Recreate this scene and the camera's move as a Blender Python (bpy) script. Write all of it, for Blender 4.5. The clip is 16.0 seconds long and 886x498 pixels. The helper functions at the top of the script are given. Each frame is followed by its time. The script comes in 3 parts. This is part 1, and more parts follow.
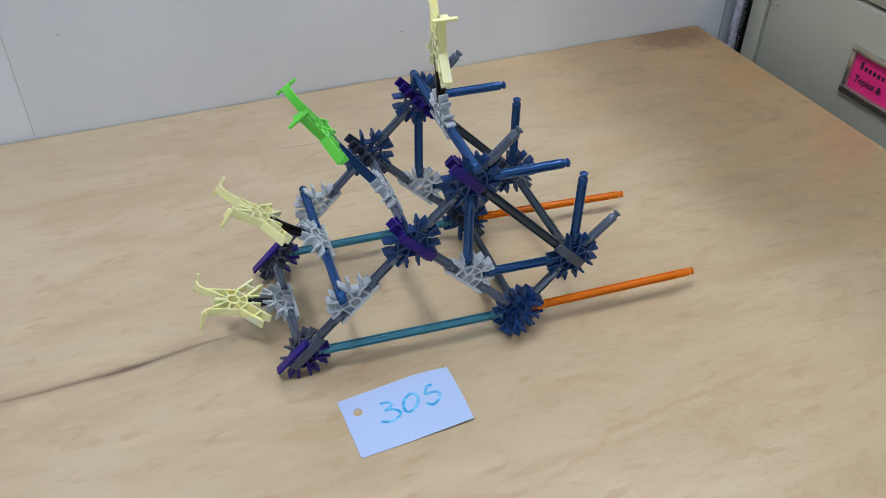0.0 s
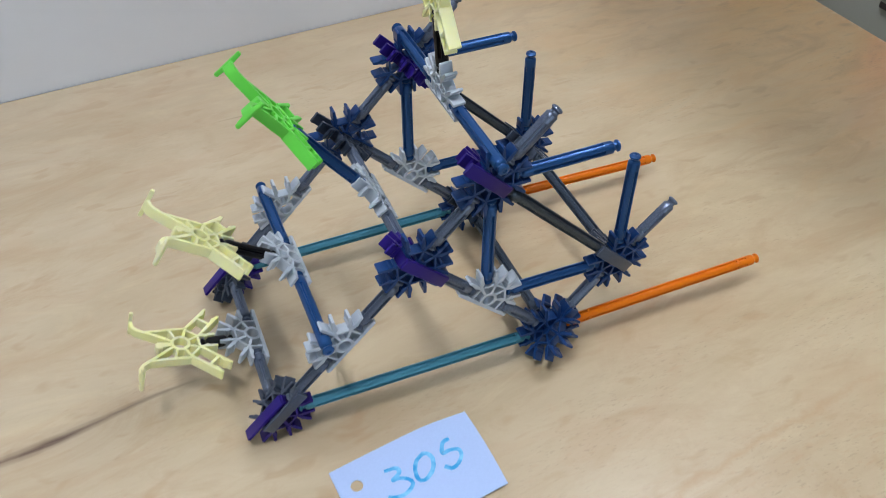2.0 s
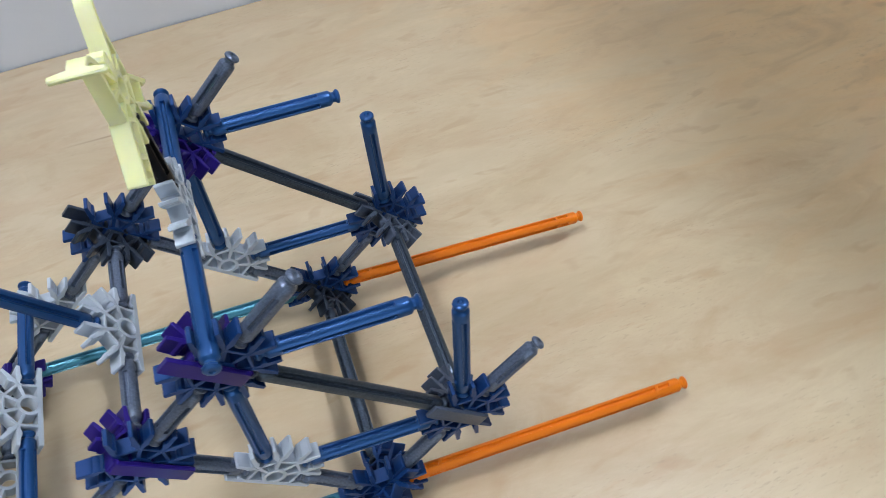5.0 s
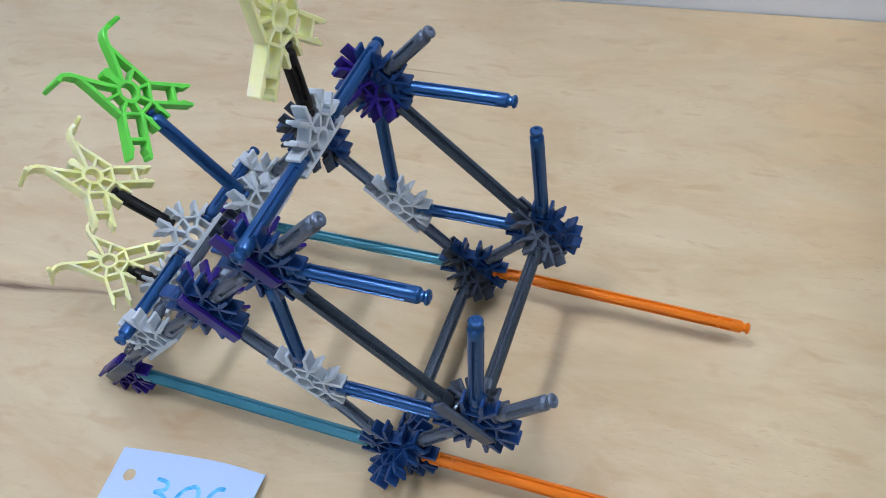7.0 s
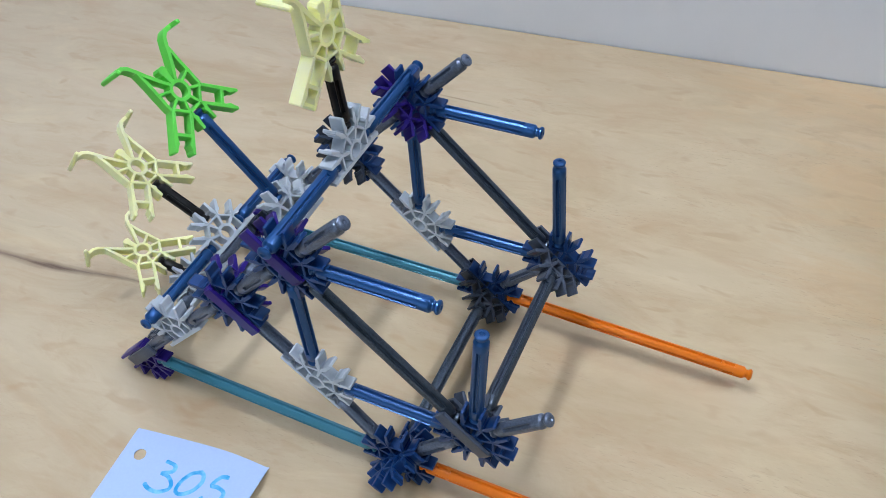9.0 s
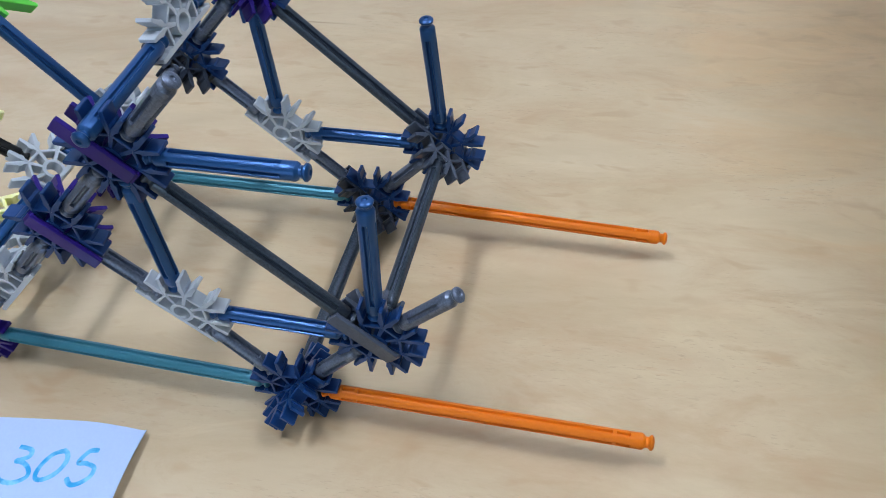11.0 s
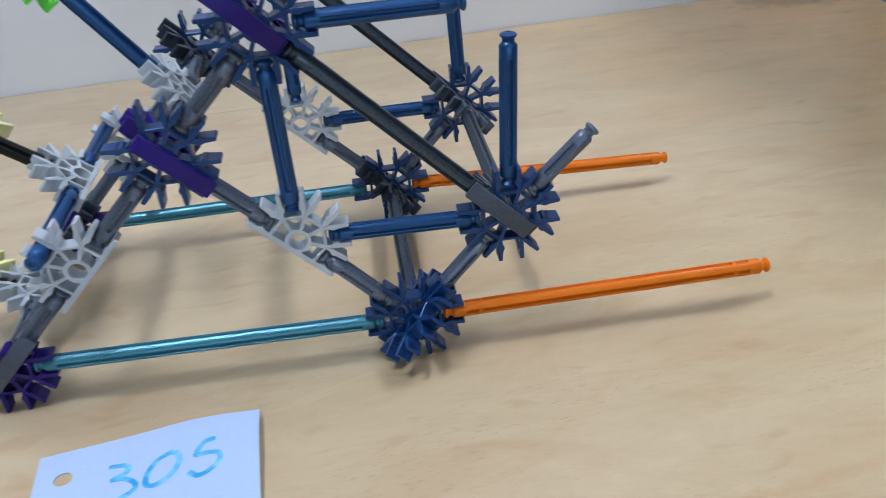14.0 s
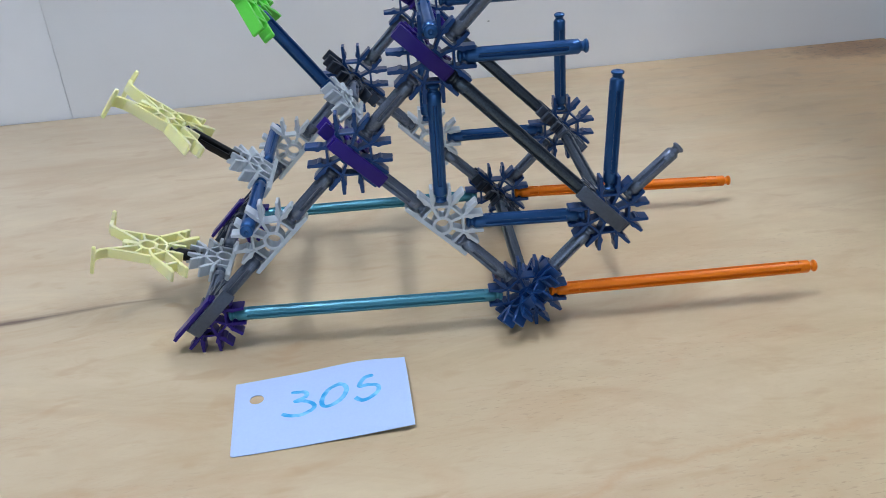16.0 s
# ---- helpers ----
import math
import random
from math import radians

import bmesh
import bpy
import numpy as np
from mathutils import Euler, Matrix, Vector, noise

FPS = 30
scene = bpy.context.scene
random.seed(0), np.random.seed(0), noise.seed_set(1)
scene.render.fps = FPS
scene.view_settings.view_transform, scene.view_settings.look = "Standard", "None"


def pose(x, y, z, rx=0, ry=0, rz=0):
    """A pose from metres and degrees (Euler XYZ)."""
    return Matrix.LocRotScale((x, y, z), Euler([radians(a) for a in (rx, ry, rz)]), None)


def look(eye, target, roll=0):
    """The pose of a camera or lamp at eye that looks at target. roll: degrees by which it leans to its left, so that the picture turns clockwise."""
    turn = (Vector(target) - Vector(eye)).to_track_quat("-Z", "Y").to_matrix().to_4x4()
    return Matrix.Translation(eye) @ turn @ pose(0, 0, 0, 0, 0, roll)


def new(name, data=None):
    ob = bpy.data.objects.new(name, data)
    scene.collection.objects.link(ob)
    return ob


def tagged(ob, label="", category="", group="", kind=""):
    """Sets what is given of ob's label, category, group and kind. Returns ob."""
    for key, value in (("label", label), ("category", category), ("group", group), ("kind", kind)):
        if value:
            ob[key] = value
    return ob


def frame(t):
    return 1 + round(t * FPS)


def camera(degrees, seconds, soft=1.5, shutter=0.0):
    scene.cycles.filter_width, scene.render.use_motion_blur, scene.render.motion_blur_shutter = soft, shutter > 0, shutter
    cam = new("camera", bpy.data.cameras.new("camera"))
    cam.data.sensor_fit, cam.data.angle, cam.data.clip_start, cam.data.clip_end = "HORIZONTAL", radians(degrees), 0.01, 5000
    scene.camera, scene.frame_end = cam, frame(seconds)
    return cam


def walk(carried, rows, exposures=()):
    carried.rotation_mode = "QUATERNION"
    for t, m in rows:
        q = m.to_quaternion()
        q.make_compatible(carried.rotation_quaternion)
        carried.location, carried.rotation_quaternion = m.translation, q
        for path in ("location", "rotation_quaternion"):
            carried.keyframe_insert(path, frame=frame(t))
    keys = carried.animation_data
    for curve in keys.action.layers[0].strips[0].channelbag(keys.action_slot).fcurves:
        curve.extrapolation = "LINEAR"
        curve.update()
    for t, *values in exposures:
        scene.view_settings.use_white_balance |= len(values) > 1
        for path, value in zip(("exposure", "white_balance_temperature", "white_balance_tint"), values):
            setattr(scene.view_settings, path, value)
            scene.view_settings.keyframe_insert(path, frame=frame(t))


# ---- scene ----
cam = camera(55.94, 16.0, 0.6, 0.3)
PATH = [
    (0, (-0.14998, -0.38709, 0.40827), (0.10401, 0.35168, -0.21599), 0.772),
    (0.5, (-0.14982, -0.38108, 0.40179), (0.10533, 0.34992, -0.23108), 0.637),
    (1, (-0.15253, -0.36154, 0.39069), (0.10741, 0.35398, -0.25774), 0.583),
    (1.5, (-0.14783, -0.31718, 0.37707), (0.11797, 0.37555, -0.29337), 0.167),
    (2, (-0.12915, -0.25300, 0.36294), (0.14772, 0.40859, -0.33394), -0.198),
    (2.5, (-0.10922, -0.20112, 0.35395), (0.18007, 0.43290, -0.36322), -0.676),
    (3, (-0.09369, -0.16873, 0.34271), (0.20865, 0.43990, -0.39089), -0.966),
    (3.5, (-0.08259, -0.15234, 0.34046), (0.22687, 0.43521, -0.40721), -1.260),
    (4, (-0.07304, -0.14842, 0.34673), (0.23447, 0.43573, -0.40441), -2.233),
    (4.2, (-0.05652, -0.14786, 0.34598), (0.24076, 0.43377, -0.41121), -2.708),
    (6.3, (0.13547, -0.16106, 0.34113), (-0.05964, 0.44808, -0.42756), -9.098),
    (6.5, (0.13641, -0.16152, 0.34669), (-0.09572, 0.44427, -0.41432), -8.996),
    (7, (0.14589, -0.15616, 0.34804), (-0.14166, 0.44922, -0.39414), -8.397),
    (7.5, (0.14358, -0.16000, 0.35266), (-0.17149, 0.45272, -0.37212), -6.928),
    (8, (0.14096, -0.16648, 0.35795), (-0.17808, 0.45427, -0.35821), -5.088),
    (8.5, (0.14881, -0.16586, 0.35660), (-0.17581, 0.45563, -0.35641), -5.022),
    (9, (0.15593, -0.16862, 0.35494), (-0.17048, 0.45107, -0.35881), -4.532),
    (9.5, (0.16838, -0.16509, 0.34285), (-0.13332, 0.44280, -0.39162), -4.308),
    (10, (0.17800, -0.15827, 0.31969), (-0.09692, 0.43633, -0.43587), -5.720),
    (10.2, (0.17535, -0.15688, 0.31764), (-0.09141, 0.43376, -0.44393), -6.038),
    (12.3, (0.11272, -0.20235, 0.22066), (0.05873, 0.57349, -0.40795), -6.727),
    (12.5, (0.10607, -0.20474, 0.21546), (0.06185, 0.57239, -0.41232), -6.817),
    (13, (0.08949, -0.21149, 0.20357), (0.05496, 0.56857, -0.42118), -6.262),
    (13.5, (0.06979, -0.22598, 0.18884), (0.07632, 0.59471, -0.38250), -5.561),
    (14, (0.02684, -0.25833, 0.19915), (0.10470, 0.59306, -0.31957), -5.236),
    (14.5, (0.00110, -0.31424, 0.21348), (0.09660, 0.55521, -0.27122), -4.818),
    (15, (-0.00070, -0.33565, 0.22351), (0.05169, 0.54818, -0.24136), -5.473),
    (15.5, (-0.00662, -0.33428, 0.21953), (0.04166, 0.54593, -0.25259), -4.804),
    (16, (-0.01487, -0.33401, 0.22391), (0.02285, 0.54300, -0.25508), -3.959),
]
TONE = [(0, -0.2, 6730, 10), (1.5, -0.14, 6760, 10), (3.5, 0.0, 6700, 10), (4.2, -0.01, 6640, 10), (6.3, -0.01, 6400, 10), (10.2, -0.01, 6340, 10), (12.3, 0.0, 6390, 10), (14, 0.0, 6420, 10), (16, -0.04, 6400, 10)]
walk(cam, [(t, look(eye, target, roll)) for t, eye, target, roll in PATH], TONE)

# ---- light -------------------------------------------------------------
world = bpy.data.worlds.new("world")
scene.world = world
world.use_nodes = True
world.node_tree.nodes["Background"].inputs[0].default_value = (0.5, 0.55, 0.62, 1)
world.node_tree.nodes["Background"].inputs[1].default_value = 0.1
LAMP = 59.0           # strength of the ceiling panels
SOUTH_FILL = 22.0       # bluish fill light added behind the camera, in an unseen opening
LAMP_COLOUR = (0.925, 0.985, 1.11)

# ---- materials ---------------------------------------------------------


class Nodes:
    """A small wrapper round a material's node tree."""

    def __init__(self, name):
        self.m = bpy.data.materials.new(name)
        self.m.use_nodes = True
        self.t = self.m.node_tree
        self.b = self.t.nodes["Principled BSDF"]

    def add(self, kind, **values):
        n = self.t.nodes.new(kind)
        for key, value in values.items():
            if key in n.inputs:
                n.inputs[key].default_value = value
        return n

    def link(self, a, b):
        self.t.links.new(a, b)

    def math(self, op, a, b=None, c=None):
        n = self.t.nodes.new("ShaderNodeMath")
        n.operation = op
        for i, v in enumerate((a, b, c)):
            if v is None:
                continue
            if isinstance(v, (int, float)):
                n.inputs[i].default_value = v
            else:
                self.link(v, n.inputs[i])
        return n.outputs[0]

    def ramp(self, fac, stops):
        n = self.t.nodes.new("ShaderNodeValToRGB")
        while len(n.color_ramp.elements) < len(stops):
            n.color_ramp.elements.new(0.5)
        for e, (p, c) in zip(n.color_ramp.elements, stops):
            e.position, e.color = p, ((c, c, c, 1) if isinstance(c, (int, float)) else (*c, 1))
        self.link(fac, n.inputs[0])
        return n.outputs[0]

    def mix(self, fac, a, b, mode="MIX"):
        n = self.t.nodes.new("ShaderNodeMix")
        n.data_type, n.blend_type = "RGBA", mode
        for socket, v in ((n.inputs[0], fac), (n.inputs[6], a), (n.inputs[7], b)):
            if isinstance(v, (int, float)):
                socket.default_value = v
            elif isinstance(v, tuple):
                socket.default_value = (*v, 1)
            else:
                self.link(v, socket)
        return n.outputs[2]

    def noise(self, vector, scale, detail=4.0, rough=0.55, distort=0.0):
        n = self.add("ShaderNodeTexNoise", Scale=scale, Detail=detail, Roughness=rough, Distortion=distort)
        self.link(vector, n.inputs["Vector"])
        return n.outputs["Fac"]

    def coords(self, scale=(1, 1, 1), turn=0.0, shift=(0, 0, 0)):
        c = self.t.nodes.new("ShaderNodeTexCoord")
        n = self.t.nodes.new("ShaderNodeMapping")
        n.inputs["Scale"].default_value = scale
        n.inputs["Rotation"].default_value = (0, 0, turn)
        n.inputs["Location"].default_value = shift
        self.link(c.outputs["Object"], n.inputs["Vector"])
        return n.outputs[0]

    def bump(self, height, strength, distance):
        n = self.add("ShaderNodeBump", Strength=strength, Distance=distance)
        self.link(height, n.inputs["Height"])
        self.link(n.outputs[0], self.b.inputs["Normal"])


def plastic(name, colour, rough=0.35, metal=0.0, vary=0.12, flow=0.0, sub=0.0, spec=0.35, mottle=0.0):
    """Moulded plastic: slight tone differences from piece to piece, flow marks, scuffs and fine relief."""
    n = Nodes(name)
    v = n.coords()
    info = n.t.nodes.new("ShaderNodeObjectInfo")
    tone = n.math("MULTIPLY_ADD", info.outputs["Random"], vary, 1 - vary / 2)
    broad = n.noise(n.coords((25, 420, 420)), 1.0, 3, 0.5, 0.3)
    tone = n.math("MULTIPLY", tone, n.math("MULTIPLY_ADD", broad, 0.06 + flow, 1 - (0.06 + flow) / 2))
    if mottle:
        speck = n.ramp(n.noise(v, 1100, 4, 0.7), ((0.35, 1 - mottle), (0.5, 1.0), (0.68, 1 + mottle)))
        scratch = n.ramp(n.noise(n.coords((30, 1500, 1500)), 1.0, 3, 0.6), ((0.58, 0.0), (0.66, mottle)))
        tone = n.math("ADD", n.math("MULTIPLY", tone, speck), scratch)
    mult = n.t.nodes.new("ShaderNodeVectorMath")
    mult.operation = "SCALE"
    mult.inputs[0].default_value = colour
    n.link(tone, mult.inputs["Scale"])
    n.link(mult.outputs[0], n.b.inputs["Base Color"])
    scuff = n.noise(v, 260, 3, 0.6)
    n.link(n.ramp(scuff, ((0.3, rough - (0.01 if metal else 0.04)), (0.75, rough + (0.02 if metal else 0.06)))), n.b.inputs["Roughness"])
    n.b.inputs["Metallic"].default_value = metal
    n.b.inputs["Subsurface Weight"].default_value = sub
    n.b.inputs["Subsurface Radius"].default_value = (0.005, 0.0045, 0.001)
    n.b.inputs["Subsurface Scale"].default_value = 0.5
    n.b.inputs["Specular IOR Level"].default_value = spec
    n.bump(n.noise(v, 90, 2), 0.02 if metal else 0.04, 0.0004)
    return n.m


def painted(name, colour, rough, grain=800, bump=0.1, vary=0.08, broad=6.0):
    """Painted or coated sheet: faint clouding and fine texture."""
    n = Nodes(name)
    v = n.coords()
    cloud = n.noise(v, broad, 4, 0.6)
    fine = n.noise(v, grain, 2, 0.5)
    low = tuple(c * (1 - vary) for c in colour)
    high = tuple(min(1, c * (1 + vary)) for c in colour)
    n.link(n.ramp(cloud, ((0.3, low), (0.7, high))), n.b.inputs["Base Color"])
    n.link(n.ramp(fine, ((0.3, rough - 0.05), (0.7, rough + 0.05))), n.b.inputs["Roughness"])
    n.bump(fine, bump, 0.0006)
    return n.m


TURN = radians(3.3)     # the room's turn against the toy's long axis
TABLE_Z = -0.0009       # the toy's joints are counted from a plane a little above the table
CORNER = Vector((0.441, 0.4126, TABLE_Z))


def wood():
    """Pale plywood veneer, its grain along the wall, with short dark pores, a dark streak and a brown stain at the corner."""
    n = Nodes("maple_veneer")
    v = n.coords()
    wave = n.noise(n.coords((2.6, 7.5, 1), 0.08), 1.7, 6, 0.62, 1.2)
    grain = n.noise(n.coords((9, 95, 1), 0.03), 1.0, 6, 0.66, 0.7)
    patch = n.noise(n.coords((5, 14, 1), 0.16, (2, 5, 0)), 1.5, 6, 0.68, 1.6)
    base = n.ramp(wave, ((0.3, (0.51, 0.395, 0.25)), (0.5, (0.59, 0.475, 0.322)), (0.7, (0.645, 0.535, 0.38))))
    heart = n.t.nodes.new("ShaderNodeSeparateXYZ")
    n.link(v, heart.inputs[0])
    # the veneer is greyer at one end, warmer and browner towards the corner
    warm = n.ramp(n.math("ADD", n.math("ADD", heart.outputs[0], 1.0), n.math("MULTIPLY_ADD", patch, 0.3, -0.15)), ((0.22, 0.0), (0.72, 1.0)))
    pale = n.ramp(wave, ((0.3, (0.485, 0.385, 0.265)), (0.5, (0.56, 0.465, 0.338)), (0.7, (0.615, 0.52, 0.39))))
    base = n.mix(warm, pale, base)
    base = n.mix(n.ramp(patch, ((0.50, 0.0), (0.68, 0.5))), base, (0.50, 0.365, 0.235))
    # orange-brown wood at the corner, also lightened to stand in for stronger light
    brown = n.math("ADD", n.math("MULTIPLY_ADD", heart.outputs[0], 2.6, n.math("MULTIPLY", heart.outputs[1], 1.1)), n.math("MULTIPLY_ADD", patch, 0.9, 0.45))
    base = n.mix(n.ramp(brown, ((0.0, 0.0), (0.9, 0.85))), base, (0.85, 0.53, 0.24))
    base = n.mix(n.ramp(grain, ((0.52, 0.0), (0.8, 0.10))), base, (0.46, 0.32, 0.20))
    # short flecks, darker and lighter, slanting a little across the grain
    fleck = n.noise(n.coords((22, 62, 1), 0.25, (1, 7, 0)), 1.0, 6, 0.68, 0.3)
    base = n.mix(n.ramp(fleck, ((0.56, 0.0), (0.72, 0.24))), base, (0.45, 0.29, 0.17))
    base = n.mix(n.ramp(fleck, ((0.28, 0.2), (0.42, 0.0))), base, (0.70, 0.59, 0.43))
    # broad faint patches drawn out along the grain
    ghost = n.noise(n.coords((11, 27, 1), 0.16, (4, 2, 0)), 1.0, 6, 0.64, 1.0)
    base = n.mix(n.ramp(ghost, ((0.54, 0.0), (0.68, 0.5))), base, (0.47, 0.33, 0.195))
    base = n.mix(n.ramp(ghost, ((0.28, 0.42), (0.46, 0.0))), base, (0.73, 0.62, 0.43))
    # sparse tan ovals, a finger's width across
    spot = n.noise(n.coords((34, 84, 1), 0.12, (9, 3, 0)), 1.0, 2, 0.5, 0.4)
    base = n.mix(n.ramp(spot, ((0.60, 0.0), (0.70, 0.5))), base, (0.47, 0.32, 0.19))
    # swirling contour figure of the rotary cut
    rings = n.add("ShaderNodeTexWave", Scale=1.6, Distortion=14.0, Detail=4.0)
    rings.inputs["Detail Roughness"].default_value = 0.65
    rings.bands_direction = "Y"
    n.link(n.coords((2.2, 4.0, 1), 0.12), rings.inputs["Vector"])
    base = n.mix(n.ramp(rings.outputs["Fac"], ((0.86, 0.0), (1.0, 0.16))), base, (0.52, 0.33, 0.2))
    # pores: short dashes along the grain, gathered in patches
    where = n.math("ADD", n.noise(n.coords((5, 12, 1), 0, (3, 1, 0)), 2.0, 3, 0.5), n.ramp(n.math("MULTIPLY", heart.outputs[1], -1.0), ((0.40, 0.0), (0.62, 0.20))))
    for size, turn, cut, shade, colour in (((150, 620, 1), 0.10, 0.60, 0.42, (0.36, 0.26, 0.18)), ((80, 300, 1), 0.16, 0.58, 0.24, (0.54, 0.32, 0.19)), ((210, 1000, 1), 0.05, 0.62, 0.40, (0.28, 0.19, 0.12))):
        pore = n.noise(n.coords(size, turn), 1.0, 3, 0.55, 0.2)
        dash = n.math("MULTIPLY", n.ramp(pore, ((cut, 0.0), (cut + 0.08, 1.0))), n.math("MULTIPLY", n.ramp(where, ((0.47, 0.02), (0.71, shade))), n.ramp(warm, ((0.1, 0.3), (0.7, 1.0)))))
        base = n.mix(dash, base, colour)
    # pale bruised edge along the table's side
    rim = n.math("MULTIPLY", n.ramp(n.math("MULTIPLY", heart.outputs[0], -1.0), ((0.0010, 1.0), (0.0050, 0.0))), n.ramp(n.noise(v, 220, 4, 0.6), ((0.48, 0.0), (0.58, 0.8))))
    # dark streak left of the toy
    xyz = n.t.nodes.new("ShaderNodeSeparateXYZ")
    n.link(v, xyz.inputs[0])
    x, y = xyz.outputs[0], xyz.outputs[1]
    wob = n.noise(n.coords((22, 0.01, 1)), 1.5, 3, 0.6)
    step = n.t.nodes.new("ShaderNodeMapRange")
    step.interpolation_type = "SMOOTHSTEP"
    for i, value in ((1, -0.695), (2, -0.625), (3, -0.3345), (4, -0.3275)):
        step.inputs[i].default_value = value
    n.link(x, step.inputs[0])
    line = n.math("ADD", step.outputs[0], n.math("MULTIPLY_ADD", wob, 0.003, -0.0015))
    off = n.math("ABSOLUTE", n.math("SUBTRACT", y, line))
    # strongest in its middle, thinning out to both ends
    body = n.math("MAXIMUM", n.math("SUBTRACT", 1.0, n.math("DIVIDE", n.math("ABSOLUTE", n.math("ADD", x, 0.690)), 0.088)), 0.0)
    core = n.math("MAXIMUM", n.math("SUBTRACT", 1.0, n.math("DIVIDE", n.math("ABSOLUTE", n.math("ADD", x, 0.683)), 0.028)), 0.0)
    wide = n.math("MULTIPLY_ADD", body, 0.0034, 0.0009)
    ink = n.math("MAXIMUM", n.math("SUBTRACT", 1.0, n.math("DIVIDE", off, wide)), 0.0)
    ink = n.math("MULTIPLY", ink, n.ramp(n.noise(n.coords((35, 420, 1), 0.05), 1.0, 4, 0.6), ((0.3, 0.55), (0.6, 1.0))))
    ink = n.math("MULTIPLY", ink, n.math("ADD", n.ramp(body, ((0.0, 0.0), (0.3, 0.8))), n.math("MULTIPLY", core, 0.5)))
    tail = n.math("MAXIMUM", n.math("SUBTRACT", 1.0, n.math("DIVIDE", n.math("ABSOLUTE", n.math("ADD", x, 0.76)), 0.13)), 0.0)
    halo = n.math("MULTIPLY", n.math("MAXIMUM", n.math("SUBTRACT", 1.0, n.math("DIVIDE", off, 0.008)), 0.0), n.math("MULTIPLY", tail, 0.75))
    base = n.mix(halo, base, (0.36, 0.26, 0.18))
    base = n.mix(ink, base, (0.13, 0.075, 0.05))
    # reddish curved growth line in front of the toy
    arc = n.math("DIVIDE", n.math("ADD", x, 0.31), 0.16)
    arc = n.math("MULTIPLY_ADD", n.math("MULTIPLY", arc, arc), -0.031, -0.4865)
    arc = n.math("ADD", arc, n.math("MULTIPLY_ADD", n.noise(n.coords((26, 26, 1)), 1.0, 5, 0.65), 0.022, -0.011))
    red = n.math("MAXIMUM", n.math("SUBTRACT", 1.0, n.math("DIVIDE", n.math("ABSOLUTE", n.math("SUBTRACT", y, arc)), 0.0032)), 0.0)
    red = n.math("MULTIPLY", red, n.ramp(n.math("ABSOLUTE", n.math("ADD", x, 0.38)), ((0.06, 0.42), (0.2, 0.0))))
    base = n.mix(red, base, (0.50, 0.30, 0.165))
    # thin dark hair-line grain behind the toy
    l2 = n.math("ABSOLUTE", n.math("SUBTRACT", y, n.math("MULTIPLY_ADD", x, -0.05, -0.126)))
    b2 = n.math("MAXIMUM", n.math("SUBTRACT", 1.0, n.math("DIVIDE", n.math("ABSOLUTE", n.math("ADD", x, 0.506)), 0.034)), 0.0)
    i2 = n.math("MULTIPLY", n.math("MAXIMUM", n.math("SUBTRACT", 1.0, n.math("DIVIDE", l2, 0.0012)), 0.0), b2)
    base = n.mix(n.math("MULTIPLY", i2, 0.8), base, (0.26, 0.16, 0.09))
    # brown stain near the corner
    dx = n.math("DIVIDE", n.math("ADD", x, 0.040), 0.085)
    dy = n.math("DIVIDE", n.math("ADD", y, 0.020), 0.040)
    far = n.math("SQRT", n.math("ADD", n.math("MULTIPLY", dx, dx), n.math("MULTIPLY", dy, dy)))
    blot = n.noise(v, 60, 6, 0.72)
    soak = n.math("SUBTRACT", n.math("MULTIPLY_ADD", blot, 1.1, 0.35), far)
    base = n.mix(n.ramp(soak, ((0.0, 0.0), (0.3, 0.55), (0.7, 0.9))), base, (0.36, 0.175, 0.055))
    grit = n.math("MULTIPLY", n.ramp(n.noise(n.coords((150, 260, 1)), 1.0, 5, 0.7), ((0.54, 0.0), (0.62, 0.8))), n.ramp(soak, ((0.05, 0.0), (0.45, 1.0))))
    base = n.mix(grit, base, (0.12, 0.06, 0.03))
    base = n.mix(1.0, base, (0.905, 0.875, 0.805), "MULTIPLY")
    base = n.mix(rim, base, (0.78, 0.70, 0.58))
    n.link(base, n.b.inputs["Base Color"])
    n.link(n.ramp(grain, ((0.3, 0.32), (0.8, 0.45))), n.b.inputs["Roughness"])
    n.b.inputs["Coat Weight"].default_value = 0.35
    n.b.inputs["Coat Roughness"].default_value = 0.28
    n.bump(grain, 0.06, 0.0005)
    return n.m


def paper():
    n = Nodes("paper")
    v = n.coords()
    fibre = n.noise(v, 700, 3, 0.6)
    n.link(n.ramp(fibre, ((0.3, (0.405, 0.54, 0.83)), (0.7, (0.43, 0.565, 0.86)))), n.b.inputs["Base Color"])
    n.b.inputs["Roughness"].default_value = 0.75
    n.bump(fibre, 0.12, 0.0003)
    return n.m


def marker():
    n = Nodes("marker_ink")
    streak = n.noise(n.coords((120, 120, 1)), 1.0, 4, 0.6)
    n.link(n.ramp(streak, ((0.40, (0.01, 0.32, 0.72)), (0.64, (0.22, 0.62, 0.92)))), n.b.inputs["Base Color"])
    n.b.inputs["Roughness"].default_value = 0.6
    return n.m


def glow(name, colour, strength):
    n = Nodes(name)
    n.b.inputs["Emission Color"].default_value = (*colour, 1)
    n.b.inputs["Emission Strength"].default_value = strength
    n.b.inputs["Base Color"].default_value = (0.8, 0.8, 0.8, 1)
    return n.m


